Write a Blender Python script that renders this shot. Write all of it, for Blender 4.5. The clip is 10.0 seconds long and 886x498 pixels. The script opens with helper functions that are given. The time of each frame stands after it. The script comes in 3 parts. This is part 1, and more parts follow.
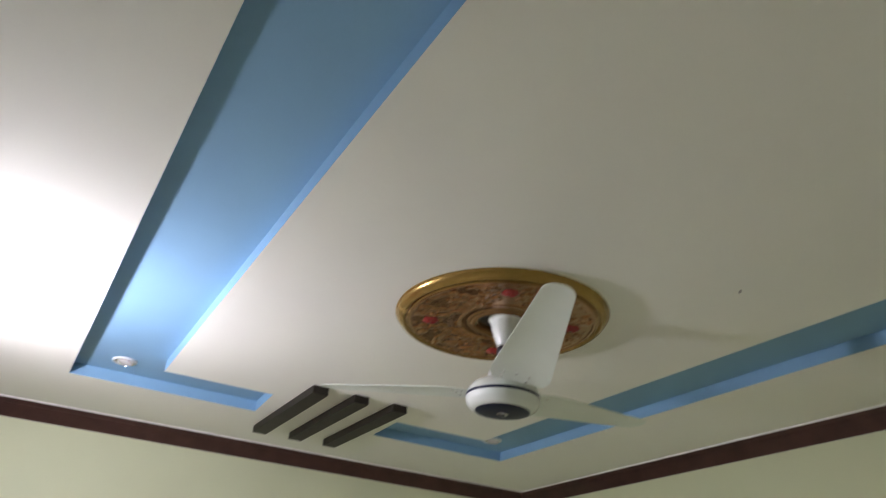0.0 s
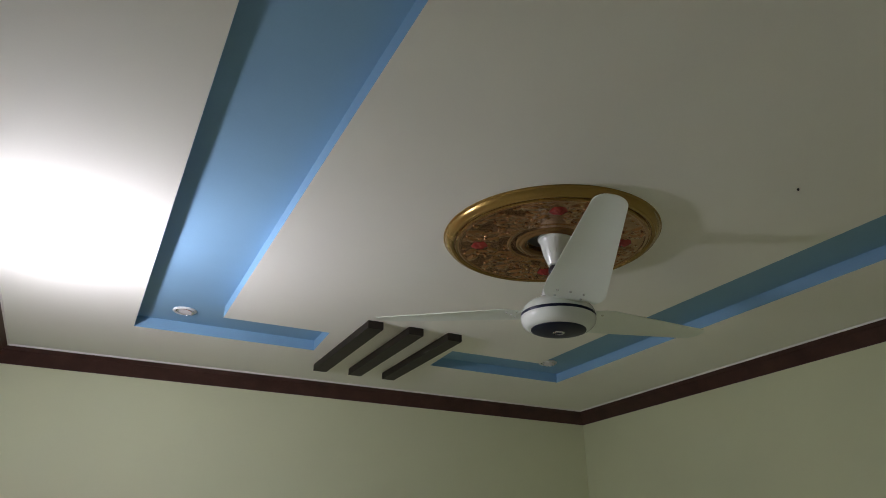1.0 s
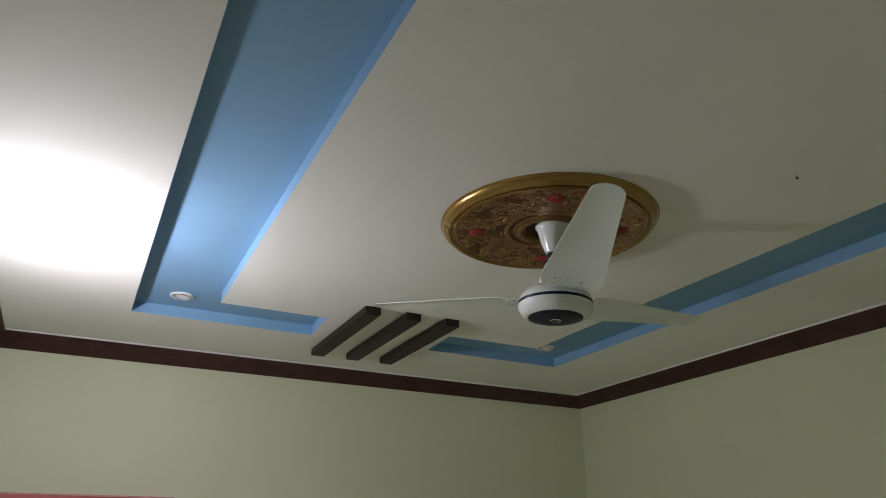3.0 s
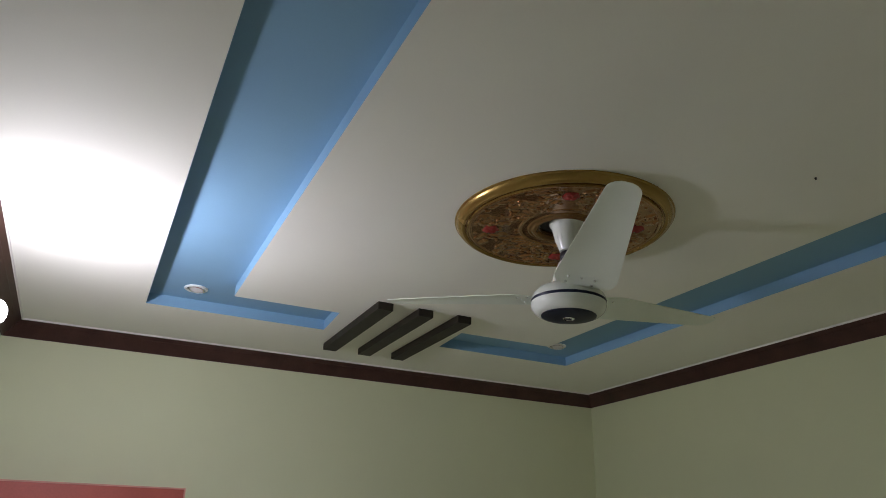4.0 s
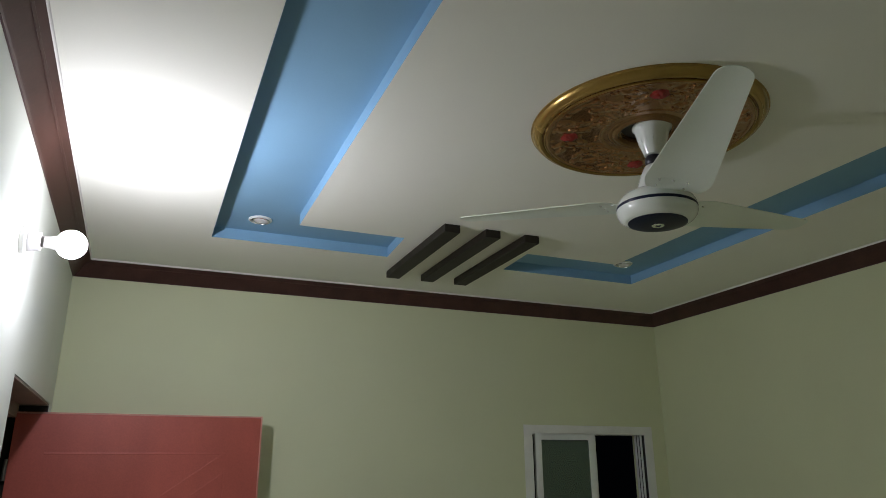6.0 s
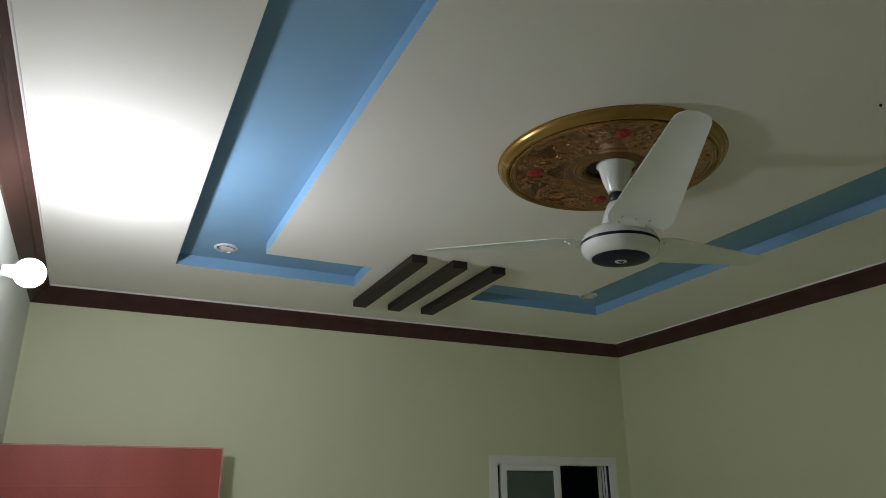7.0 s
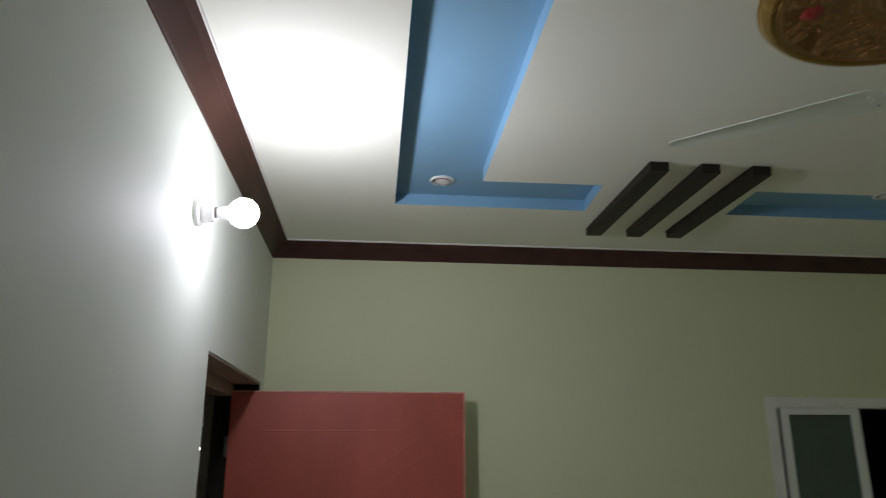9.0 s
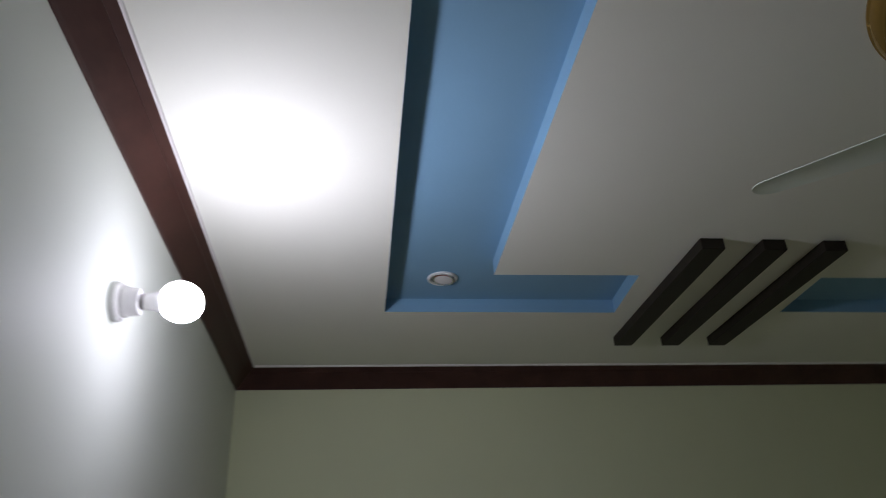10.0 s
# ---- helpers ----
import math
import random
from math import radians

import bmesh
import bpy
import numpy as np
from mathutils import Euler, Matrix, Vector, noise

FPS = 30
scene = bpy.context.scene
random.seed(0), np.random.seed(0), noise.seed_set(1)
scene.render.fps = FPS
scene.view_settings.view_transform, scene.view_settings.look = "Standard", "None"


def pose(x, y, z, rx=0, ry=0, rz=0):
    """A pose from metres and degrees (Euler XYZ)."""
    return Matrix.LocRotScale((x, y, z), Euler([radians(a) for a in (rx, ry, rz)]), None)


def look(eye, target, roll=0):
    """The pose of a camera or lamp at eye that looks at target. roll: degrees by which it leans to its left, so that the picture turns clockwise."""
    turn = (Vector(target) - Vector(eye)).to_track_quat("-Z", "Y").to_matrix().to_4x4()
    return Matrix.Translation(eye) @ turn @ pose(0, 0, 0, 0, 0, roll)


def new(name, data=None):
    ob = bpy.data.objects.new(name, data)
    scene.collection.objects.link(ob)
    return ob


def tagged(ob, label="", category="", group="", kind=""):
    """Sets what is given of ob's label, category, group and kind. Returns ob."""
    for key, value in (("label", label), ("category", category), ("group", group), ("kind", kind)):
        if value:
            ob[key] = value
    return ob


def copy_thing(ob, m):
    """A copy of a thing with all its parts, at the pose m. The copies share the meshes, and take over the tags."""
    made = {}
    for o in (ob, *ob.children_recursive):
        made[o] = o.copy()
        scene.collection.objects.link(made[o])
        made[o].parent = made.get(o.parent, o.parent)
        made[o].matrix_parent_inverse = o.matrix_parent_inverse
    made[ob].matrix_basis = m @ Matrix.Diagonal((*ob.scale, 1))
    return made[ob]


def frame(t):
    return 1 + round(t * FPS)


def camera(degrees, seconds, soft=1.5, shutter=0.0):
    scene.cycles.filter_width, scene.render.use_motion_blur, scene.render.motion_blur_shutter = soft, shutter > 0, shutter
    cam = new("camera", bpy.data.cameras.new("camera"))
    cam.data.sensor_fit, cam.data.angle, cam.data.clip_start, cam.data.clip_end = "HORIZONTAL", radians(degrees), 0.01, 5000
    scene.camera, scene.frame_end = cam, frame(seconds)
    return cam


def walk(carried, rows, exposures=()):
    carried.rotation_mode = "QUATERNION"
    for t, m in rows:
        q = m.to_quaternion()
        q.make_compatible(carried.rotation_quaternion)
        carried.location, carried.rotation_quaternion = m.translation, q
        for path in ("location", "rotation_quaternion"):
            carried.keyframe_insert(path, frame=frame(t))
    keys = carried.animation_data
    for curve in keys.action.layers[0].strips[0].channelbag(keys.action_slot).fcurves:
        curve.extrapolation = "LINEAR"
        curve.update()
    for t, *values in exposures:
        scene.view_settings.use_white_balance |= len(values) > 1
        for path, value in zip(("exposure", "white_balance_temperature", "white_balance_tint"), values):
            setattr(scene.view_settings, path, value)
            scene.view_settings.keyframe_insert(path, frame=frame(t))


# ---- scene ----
cam = camera(64.9, 10.0, soft=0.7, shutter=0.45)
PATH = [
    (0, (0.504, -4.538, 1.895), (1.397, -3.053, 2.894), 3.1),
    (0.2, (0.508, -4.505, 1.895), (1.358, -2.954, 2.828), 2.5),
    (0.5, (0.508, -4.497, 1.892), (1.293, -2.865, 2.741), 1.1),
    (1, (0.504, -4.497, 1.874), (1.343, -2.883, 2.706), -0.0),
    (1.5, (0.511, -4.495, 1.877), (1.358, -2.871, 2.68), 0.7),
    (2, (0.514, -4.48, 1.891), (1.395, -2.856, 2.656), -0.1),
    (3.5, (0.506, -4.507, 1.896), (1.339, -2.87, 2.689), 0.5),
    (4, (0.505, -4.495, 1.894), (1.328, -2.845, 2.67), 1.3),
    (4.5, (0.499, -4.489, 1.893), (1.288, -2.815, 2.651), 1.2),
    (5, (0.472, -4.423, 1.876), (1.189, -2.662, 2.496), 0.4),
    (5.2, (0.441, -4.398, 1.858), (1.18, -2.646, 2.479), -0.6),
    (6.3, (0.412, -4.328, 1.853), (1.188, -2.584, 2.451), -0.2),
    (6.5, (0.414, -4.335, 1.867), (1.211, -2.619, 2.516), -0.7),
    (7, (0.412, -4.356, 1.874), (1.243, -2.664, 2.544), -0.5),
    (7.5, (0.416, -4.358, 1.883), (1.233, -2.648, 2.524), 0.4),
    (8, (0.407, -4.329, 1.871), (1.158, -2.563, 2.434), 1.2),
    (8.2, (0.401, -4.269, 1.852), (1.098, -2.465, 2.364), 1.0),
    (8.5, (0.463, -4.19, 1.833), (1.013, -2.329, 2.315), 0.5),
    (8.7, (0.521, -4.093, 1.831), (0.92, -2.205, 2.357), 0.4),
    (9, (0.565, -3.961, 1.86), (0.769, -2.048, 2.406), -0.0),
    (9.2, (0.59, -3.859, 1.841), (0.737, -1.945, 2.402), -0.2),
    (9.5, (0.551, -3.655, 1.843), (0.636, -1.799, 2.584), 0.3),
    (9.7, (0.547, -3.528, 1.892), (0.665, -1.726, 2.752), -2.8),
    (10, (0.547, -3.318, 1.907), (0.8, -1.57, 2.844), -3.0),
]
walk(cam, [(t, look(eye, target, roll)) for t, eye, target, roll in PATH],
     exposures=[(0.0, 0.58, 6480, 16), (0.25, 0.21, 6500, 14), (0.9, -0.14, 6500, 13), (4.5, -0.19, 6500, 13), (5.2, -0.32, 6500, 7), (8.0, -0.33, 6500, 6), (8.5, -0.38, 6500, 7),
                (9.0, -0.69, 6530, 5), (9.2, -0.96, 6500, 6), (9.5, -1.11, 6480, 8), (9.75, -1.41, 6400, 9), (10.0, -1.42, 6330, 10)])

# ---- light: one bare LED bulb; night outside ----
world = bpy.data.worlds.new("night")
scene.world = world
world.use_nodes = True
world.node_tree.nodes["Background"].inputs[0].default_value = (0.010, 0.013, 0.020, 1)
world.node_tree.nodes["Background"].inputs[1].default_value = 0.05
BULB_STRENGTH = 275.0

H = 3.0            # ceiling
W = 4.105          # inner width along the far wall, x from 0 to W
WN = 3.965         # inner width along the wall behind the camera
NEAR = -5.30       # inner face of the wall behind the camera
T = 0.23           # wall thickness
BULB = (0.150, -1.770, 2.586)


# ---- materials ----
def material(name):
    m = bpy.data.materials.new(name)
    m.use_nodes = True
    nt = m.node_tree
    return m, nt, nt.nodes["Principled BSDF"]


def paint(name, colour, rough=0.5, vary=0.06, fine=220.0, bump=0.04, coarse=2.5, metal=0.0, spec=0.5, streak=None, far_bump=0.0):
    """Painted or cast surface: slight cloudiness at a coarse scale, grain at a fine one."""
    m, nt, b = material(name)
    n = nt.nodes
    tc = n.new("ShaderNodeTexCoord")
    big = n.new("ShaderNodeTexNoise")
    big.inputs["Scale"].default_value, big.inputs["Detail"].default_value = coarse, 5.0
    small = n.new("ShaderNodeTexNoise")
    small.inputs["Scale"].default_value, small.inputs["Detail"].default_value = fine, 3.0
    src = tc.outputs["Object"]
    if streak:
        mp = n.new("ShaderNodeMapping")
        mp.inputs["Scale"].default_value = streak
        nt.links.new(src, mp.inputs[0])
        nt.links.new(mp.outputs[0], big.inputs["Vector"])
    else:
        nt.links.new(src, big.inputs["Vector"])
    nt.links.new(src, small.inputs["Vector"])
    ramp = n.new("ShaderNodeValToRGB")
    e = ramp.color_ramp.elements
    e[0].position, e[1].position = 0.3, 0.7
    e[0].color = (*[c * (1 - vary) for c in colour], 1)
    e[1].color = (*[min(1, c * (1 + vary)) for c in colour], 1)
    mixer = n.new("ShaderNodeMix")
    mixer.data_type = "FLOAT"
    mixer.inputs[0].default_value = 0.25
    nt.links.new(big.outputs[0], mixer.inputs[2])
    nt.links.new(small.outputs[0], mixer.inputs[3])
    nt.links.new(mixer.outputs[0], ramp.inputs[0])
    nt.links.new(ramp.outputs[0], b.inputs["Base Color"])
    rr = n.new("ShaderNodeMapRange")
    rr.inputs["To Min"].default_value, rr.inputs["To Max"].default_value = max(0.02, rough - 0.07), rough + 0.07
    nt.links.new(big.outputs[0], rr.inputs[0])
    nt.links.new(rr.outputs[0], b.inputs["Roughness"])
    b.inputs["Metallic"].default_value = metal
    b.inputs["Specular IOR Level"].default_value = spec
    if bump:
        bp = n.new("ShaderNodeBump")
        bp.inputs["Strength"].default_value, bp.inputs["Distance"].default_value = bump, 0.002
        nt.links.new(small.outputs[0], bp.inputs["Height"])
        if far_bump:
            b2 = n.new("ShaderNodeBump")
            b2.inputs["Strength"].default_value, b2.inputs["Distance"].default_value = far_bump, 0.01
            nt.links.new(big.outputs[0], b2.inputs["Height"])
            nt.links.new(b2.outputs[0], bp.inputs["Normal"])
        nt.links.new(bp.outputs[0], b.inputs["Normal"])
    return m


M_CEIL = paint("white_ceiling_paint", (0.887, 0.908, 0.803), 0.70, 0.02, 160, 0.10, 1.6, far_bump=0.10, spec=0.12)
M_BLUE = paint("blue_ceiling_paint", (0.250, 0.460, 0.640), 0.62, 0.05, 160, 0.10, 2.5, far_bump=0.10, spec=0.15)
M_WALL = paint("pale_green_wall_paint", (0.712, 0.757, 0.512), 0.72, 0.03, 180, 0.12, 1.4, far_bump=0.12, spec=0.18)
# Same pale green, darkened and yellowed to imitate the light on the east wall.
M_WALL_EAST = paint("dimmed_green_wall_paint", (0.655, 0.705, 0.450), 0.72, 0.03, 180, 0.12, 1.4, far_bump=0.12, spec=0.18)
M_WALL_BACK = paint("cream_wall_paint", (0.86, 0.865, 0.72), 0.66, 0.03, 180, 0.12, 1.4, far_bump=0.12, spec=0.18)
M_WALL_LEFT = paint("off_white_wall_paint", (0.780, 0.825, 0.745), 0.66, 0.03, 180, 0.12, 1.4, far_bump=0.12, spec=0.18)
M_CORNICE = paint("dark_brown_gloss_paint", (0.066, 0.0310, 0.0240), 0.38, 0.25, 90, 0.08, 9.0, spec=0.28)
M_BEAM = paint("dark_brown_beam_paint", (0.024, 0.0200, 0.0145), 0.5, 0.25, 90, 0.10, 12.0, spec=0.22)
M_BEAD = paint("white_bead_paint", (0.84, 0.83, 0.80), 0.5, 0.03, 200, 0.05)
M_DOOR = paint("brick_red_door_paint", (0.47, 0.108, 0.077), 0.46, 0.22, 140, 0.12, 3.0, streak=(1.0, 1.0, 0.35), far_bump=0.05)
M_DOOR_EDGE = paint("worn_red_door_edge", (0.68, 0.33, 0.26), 0.5, 0.25, 60, 0.15, 14.0)
M_FRAME = paint("grey_brown_door_frame", (0.30, 0.250, 0.212), 0.55, 0.22, 80, 0.15, 7.0)
M_STEEL = paint("dull_steel", (0.22, 0.21, 0.20), 0.42, 0.2, 120, 0.05, 20.0, metal=0.9)
M_CORR = paint("pale_raw_plaster", (0.74, 0.73, 0.68), 0.8, 0.25, 60, 0.3, 3.0)
M_FLOOR = paint("cream_floor_tile", (0.90, 0.87, 0.70), 0.30, 0.03, 60, 0.1, 2.0)
M_FAN = paint("white_fan_enamel", (0.81, 0.87, 0.79), 0.15, 0.02, 200, 0.01, 4.0)
M_BLADE = paint("white_blade_enamel", (0.785, 0.865, 0.765), 0.34, 0.04, 200, 0.02, 5.0)
M_NAVY = paint("navy_plastic", (0.014, 0.020, 0.042), 0.38, 0.15, 200, 0.02, spec=0.2)
M_RUBBER = paint("dark_coupling", (0.022, 0.024, 0.03), 0.4, 0.2, 120, 0.05)
M_CHROME = paint("bright_metal", (0.75, 0.76, 0.78), 0.18, 0.05, 200, 0.01, metal=1.0)
M_BRONZE = paint("antique_gold_paint", (0.36, 0.172, 0.058), 0.20, 0.18, 70, 0.08, 22.0, metal=0.74, far_bump=0.15, spec=0.3)
_b = M_BRONZE.node_tree.nodes["Principled BSDF"]
_b.inputs["Coat Weight"].default_value, _b.inputs["Coat Roughness"].default_value = 0.45, 0.05
M_COLLAR = paint("brown_gold_paint", (0.25, 0.135, 0.045), 0.25, 0.12, 90, 0.06, 14.0, metal=0.45)
M_GOLD = paint("gold_rim_paint", (0.38, 0.24, 0.060), 0.25, 0.10, 90, 0.06, 14.0, metal=0.6)
M_ROSE = paint("red_rose_paint", (0.29, 0.028, 0.024), 0.25, 0.25, 80, 0.15, 20.0)
M_PVC = paint("white_window_profile", (0.84, 0.87, 0.84), 0.35, 0.03, 160, 0.02)
M_CASING = paint("white_window_band", (0.84, 0.86, 0.81), 0.5, 0.06, 90, 0.10, 6.0)
M_HOLDER = paint("white_porcelain", (0.78, 0.78, 0.76), 0.25, 0.03, 160, 0.02)
M_SEAL = paint("black_gasket", (0.012, 0.012, 0.012), 0.6, 0.1, 160, 0.02)
M_SPECK = paint("black_speck", (0.01, 0.009, 0.008), 0.6, 0.1, 160, 0.02)

M_GLASS, _nt, _b = material("green_tinted_glass")
_b.inputs["Base Color"].default_value = (0.25, 0.35, 0.28, 1)
_b.inputs["Roughness"].default_value = 0.16
_b.inputs["Transmission Weight"].default_value = 0.70
_b.inputs["IOR"].default_value = 1.5

M_LAMP, _nt, _b = material("lit_bulb_diffuser")
_b.inputs["Base Color"].default_value = (0.9, 0.9, 0.9, 1)
_b.inputs["Emission Color"].default_value = (0.985, 0.930, 1.10, 1)
_tc = _nt.nodes.new("ShaderNodeTexCoord")
_sp = _nt.nodes.new("ShaderNodeSeparateXYZ")
_mr = _nt.nodes.new("ShaderNodeMapRange")
_mr.inputs["From Min"].default_value, _mr.inputs["From Max"].default_value = 0.147, 0.200
_mr.inputs["To Min"].default_value, _mr.inputs["To Max"].default_value = BULB_STRENGTH * 0.29, BULB_STRENGTH * 3.1
_nt.links.new(_tc.outputs["Object"], _sp.inputs[0])
_nt.links.new(_sp.outputs["Z"], _mr.inputs[0])
_nt.links.new(_mr.outputs[0], _b.inputs["Emission Strength"])

M_LENS, _nt, _b = material("frosted_spot_lens")
_b.inputs["Base Color"].default_value = (0.72, 0.72, 0.70, 1)
_b.inputs["Roughness"].default_value = 0.25


# ---- mesh helpers ----
def finish(bm, name, mats, smooth=False):
    bmesh.ops.recalc_face_normals(bm, faces=bm.faces)
    me = bpy.data.meshes.new(name)
    bm.to_mesh(me)
    bm.free()
    for m in (mats if isinstance(mats, (list, tuple)) else [mats]):
        me.materials.append(m)
    if smooth:
        me.polygons.foreach_set("use_smooth", [True] * len(me.polygons))
        me.set_sharp_from_angle(angle=radians(38))
    return me


def part(name, bm, mat, parent, label="", smooth=False, at=None):
    ob = new(name, finish(bm, name, mat, smooth))
    ob.parent = parent
    if at is not None:
        ob.matrix_basis = at
    if label:
        ob["label"] = label
    return ob


def thing(name, m, label, category, group="", kind=""):
    ob = new(name)
    ob.empty_display_size = 0.05
    ob.matrix_basis = m
    return tagged(ob, label, category, group, kind)


def setting(name, bm, mat, label, category, smooth=False):
    return tagged(new(name, finish(bm, name, mat, smooth)), label, category, kind="structure")


def box(bm, a, b, mat=0, bevel=0.0):
    v = [bm.verts.new((x, y, z)) for x in (a[0], b[0]) for y in (a[1], b[1]) for z in (a[2], b[2])]
    fs = [bm.faces.new([v[i] for i in q]) for q in ((0, 1, 3, 2), (4, 6, 7, 5), (0, 4, 5, 1), (2, 3, 7, 6), (0, 2, 6, 4), (1, 5, 7, 3))]
    for f in fs:
        f.material_index = mat
    if bevel:
        es = list({e for f in fs for e in f.edges})
        bmesh.ops.bevel(bm, geom=es, offset=bevel, segments=2, profile=0.6, affect="EDGES", clamp_overlap=True)
    return bm


def boxes(*specs, bevel=0.0):
    bm = bmesh.new()
    for a, b in specs:
        box(bm, a, b, bevel=bevel)
    return bm


def lathe(profile, n=48, close=False):
    """Turn (radius, height) pairs about z."""
    bm = bmesh.new()
    rings = []
    for r, z in profile:
        if r < 1e-6:
            rings.append([bm.verts.new((0, 0, z))])
        else:
            rings.append([bm.verts.new((r * math.cos(6.283185 * i / n), r * math.sin(6.283185 * i / n), z)) for i in range(n)])
    pairs = list(zip(rings, rings[1:])) + ([(rings[-1], rings[0])] if close else [])
    for a, b in pairs:
        for i in range(n):
            j = (i + 1) % n
            if len(a) == 1 and len(b) == 1:
                continue
            if len(a) == 1:
                bm.faces.new((a[0], b[i], b[j]))
            elif len(b) == 1:
                bm.faces.new((a[i], a[j], b[0]))
            else:
                bm.faces.new((a[i], a[j], b[j], b[i]))
    return bm


def blob(bm, centre, size, turn=0.0, tip=0.0, seg=10):
    """An ellipsoid lobe, pointed at one end by tip, turned about z."""
    made = bmesh.ops.create_uvsphere(bm, u_segments=seg, v_segments=max(5, seg // 2 + 1), radius=1.0)["verts"]
    c, s = math.cos(turn), math.sin(turn)
    for v in made:
        x, y, z = v.co
        y *= 1 - tip * x
        x, y, z = x * size[0], y * size[1], z * size[2]
        v.co = (centre[0] + x * c - y * s, centre[1] + x * s + y * c, centre[2] + z)


# ---- large structure ----
# The ceiling: a flat sheet with three recessed strips, sheet and recesses in one mesh.
SK = 0.018  # the strips run a little out of square


def skew(x, y):
    return (x + SK * (y + 0.745), y)


DEPTH = 0.058
A_L = [(0.672, -0.741), skew(1.626, -0.741), skew(1.606, -1.095), skew(1.058, -1.088), skew(1.058, -4.46), (0.629, -4.46)]
B_L = [(2.358, -0.757), (3.308, -0.757), skew(3.298, -4.46), skew(2.925, -4.46), (2.930, -1.100), (2.334, -1.092)]

bm = bmesh.new()


def loop(pts, z):
    vs = [bm.verts.new((x, y, z)) for x, y in pts]
    return vs, [bm.edges.new((vs[i], vs[(i + 1) % len(vs)])) for i in range(len(vs))]


outer = [(-0.02, 0.02), (W + 0.02, 0.02), (WN + 0.02, NEAR - 0.02), (-0.02, NEAR - 0.02)]
edges, rims = loop(outer, H)[1], []
for poly in (A_L, B_L):
    vs, es = loop(poly, H)
    rims.append((poly, vs))
    edges += es
bmesh.ops.triangle_fill(bm, use_beauty=True, edges=edges)
for f in bm.faces:
    f.material_index = 0
for poly, vs in rims:
    up = [bm.verts.new((x, y, H + DEPTH)) for x, y in poly]
    for i in range(len(vs)):
        j = (i + 1) % len(vs)
        f = bm.faces.new((vs[i], vs[j], up[j], up[i]))
        f.material_index = 1
    f = bm.faces.new(up)
    f.material_index = 1
box(bm, (-0.02, NEAR - 0.02, H + 0.09), (W + 0.02, 0.02, H + 0.24))
setting("ceiling", bm, [M_CEIL, M_BLUE], "white plaster ceiling with recessed sky-blue strips", "ceiling")

setting("floor", boxes(((-1.9, NEAR - T, -0.15), (W + T, 0.6, 0))), M_FLOOR, "plain cream tiled floor", "floor")

# Walls. The door opening is in the wall on the left, the window in the far wall.
DO = (-1.405, -0.124, 2.19)         # door opening: near y, far y, head
WO = (2.954, 3.921, 0.98, 2.086)    # window opening: x, x, sill, head
setting("wall_west", boxes(((-T, NEAR, 0), (0, DO[0], H + 0.2)), ((-T, DO[0], DO[2]), (0, DO[1], H + 0.2)), ((-T, DO[1], 0), (0, 0, H + 0.2))),
        M_WALL_LEFT, "greyish off-white painted wall with a door opening", "wall")
WX = WO[1] + 0.062                  # the wall's own opening is wider: the frame's outer jamb fills it
setting("wall_north", boxes(((-T, 0, 0), (WO[0], T, H + 0.2)), ((WO[0], 0, 0), (WX, T, WO[2])), ((WO[0], 0, WO[3]), (WX, T, H + 0.2)), ((WX, 0, 0), (W + T, T, H + 0.2))),
        M_WALL, "pale green painted wall with a sliding window", "wall")
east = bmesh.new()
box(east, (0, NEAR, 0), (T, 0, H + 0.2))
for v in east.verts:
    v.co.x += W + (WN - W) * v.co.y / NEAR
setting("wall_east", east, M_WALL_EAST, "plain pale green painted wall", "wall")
setting("wall_south", boxes(((-T, NEAR - T, 0), (W + T, NEAR, H + 0.2))), M_WALL_BACK, "plain cream painted wall", "wall")
setting("wall_passage", boxes(((-1.75, -3.2, 0), (-1.6, 0.45, 2.8)), ((-1.6, 0.30, 0), (-T, 0.45, 2.8)), ((-1.6, -3.2, 0), (-T, -3.05, 2.8)), ((-1.75, -3.2, 2.8), (-T, 0.45, 2.95))),
        M_CORR, "pale plaster walls of the unlit passage", "wall")

# Cornice: a slanted board with a stepped upper edge, and a thin white bead against the ceiling.
PROFILE = [(0.0, 2.908), (0.006, 2.908), (0.010, 2.915), (0.0585, 2.9665), (0.0600, 2.9630), (0.0660, 2.9695), (0.0650, 2.9735), (0.0860, 2.9905), (0.0860, H), (0.0, H)]
BEAD = [(0.0860, 2.9912), (0.0895, 2.9912), (0.0920, 2.9940), (0.0930, H), (0.0860, H)]


def run(profile, a, b, inward):
    """Sweep a wall profile from corner a to corner b, mitred at 45 degrees at both ends."""
    mesh = bmesh.new()
    along = (Vector(b) - Vector(a)).normalized()
    ends = []
    for base, sign in ((a, 1), (b, -1)):
        ends.append([mesh.verts.new((*(Vector(base) + Vector(inward) * d + along * d * sign), z)) for d, z in profile])
    n = len(profile)
    for i in range(n):
        j = (i + 1) % n
        mesh.faces.new((ends[0][i], ends[0][j], ends[1][j], ends[1][i]))
    mesh.faces.new(ends[0])
    mesh.faces.new(ends[1])
    return mesh


CORNERS = [(0, 0), (W, 0), (WN, NEAR), (0, NEAR)]
INWARD = [(0, -1), (-1, 0), (0, 1), (1, 0)]
for i in range(4):
    t = setting("trim", run(PROFILE, CORNERS[i], CORNERS[(i + 1) % 4], INWARD[i]), M_CORNICE, "dark brown painted wooden cornice under the ceiling", "cornice")
    part("bead", run(BEAD, CORNERS[i], CORNERS[(i + 1) % 4], INWARD[i]), M_BEAD, t, "thin white bead")


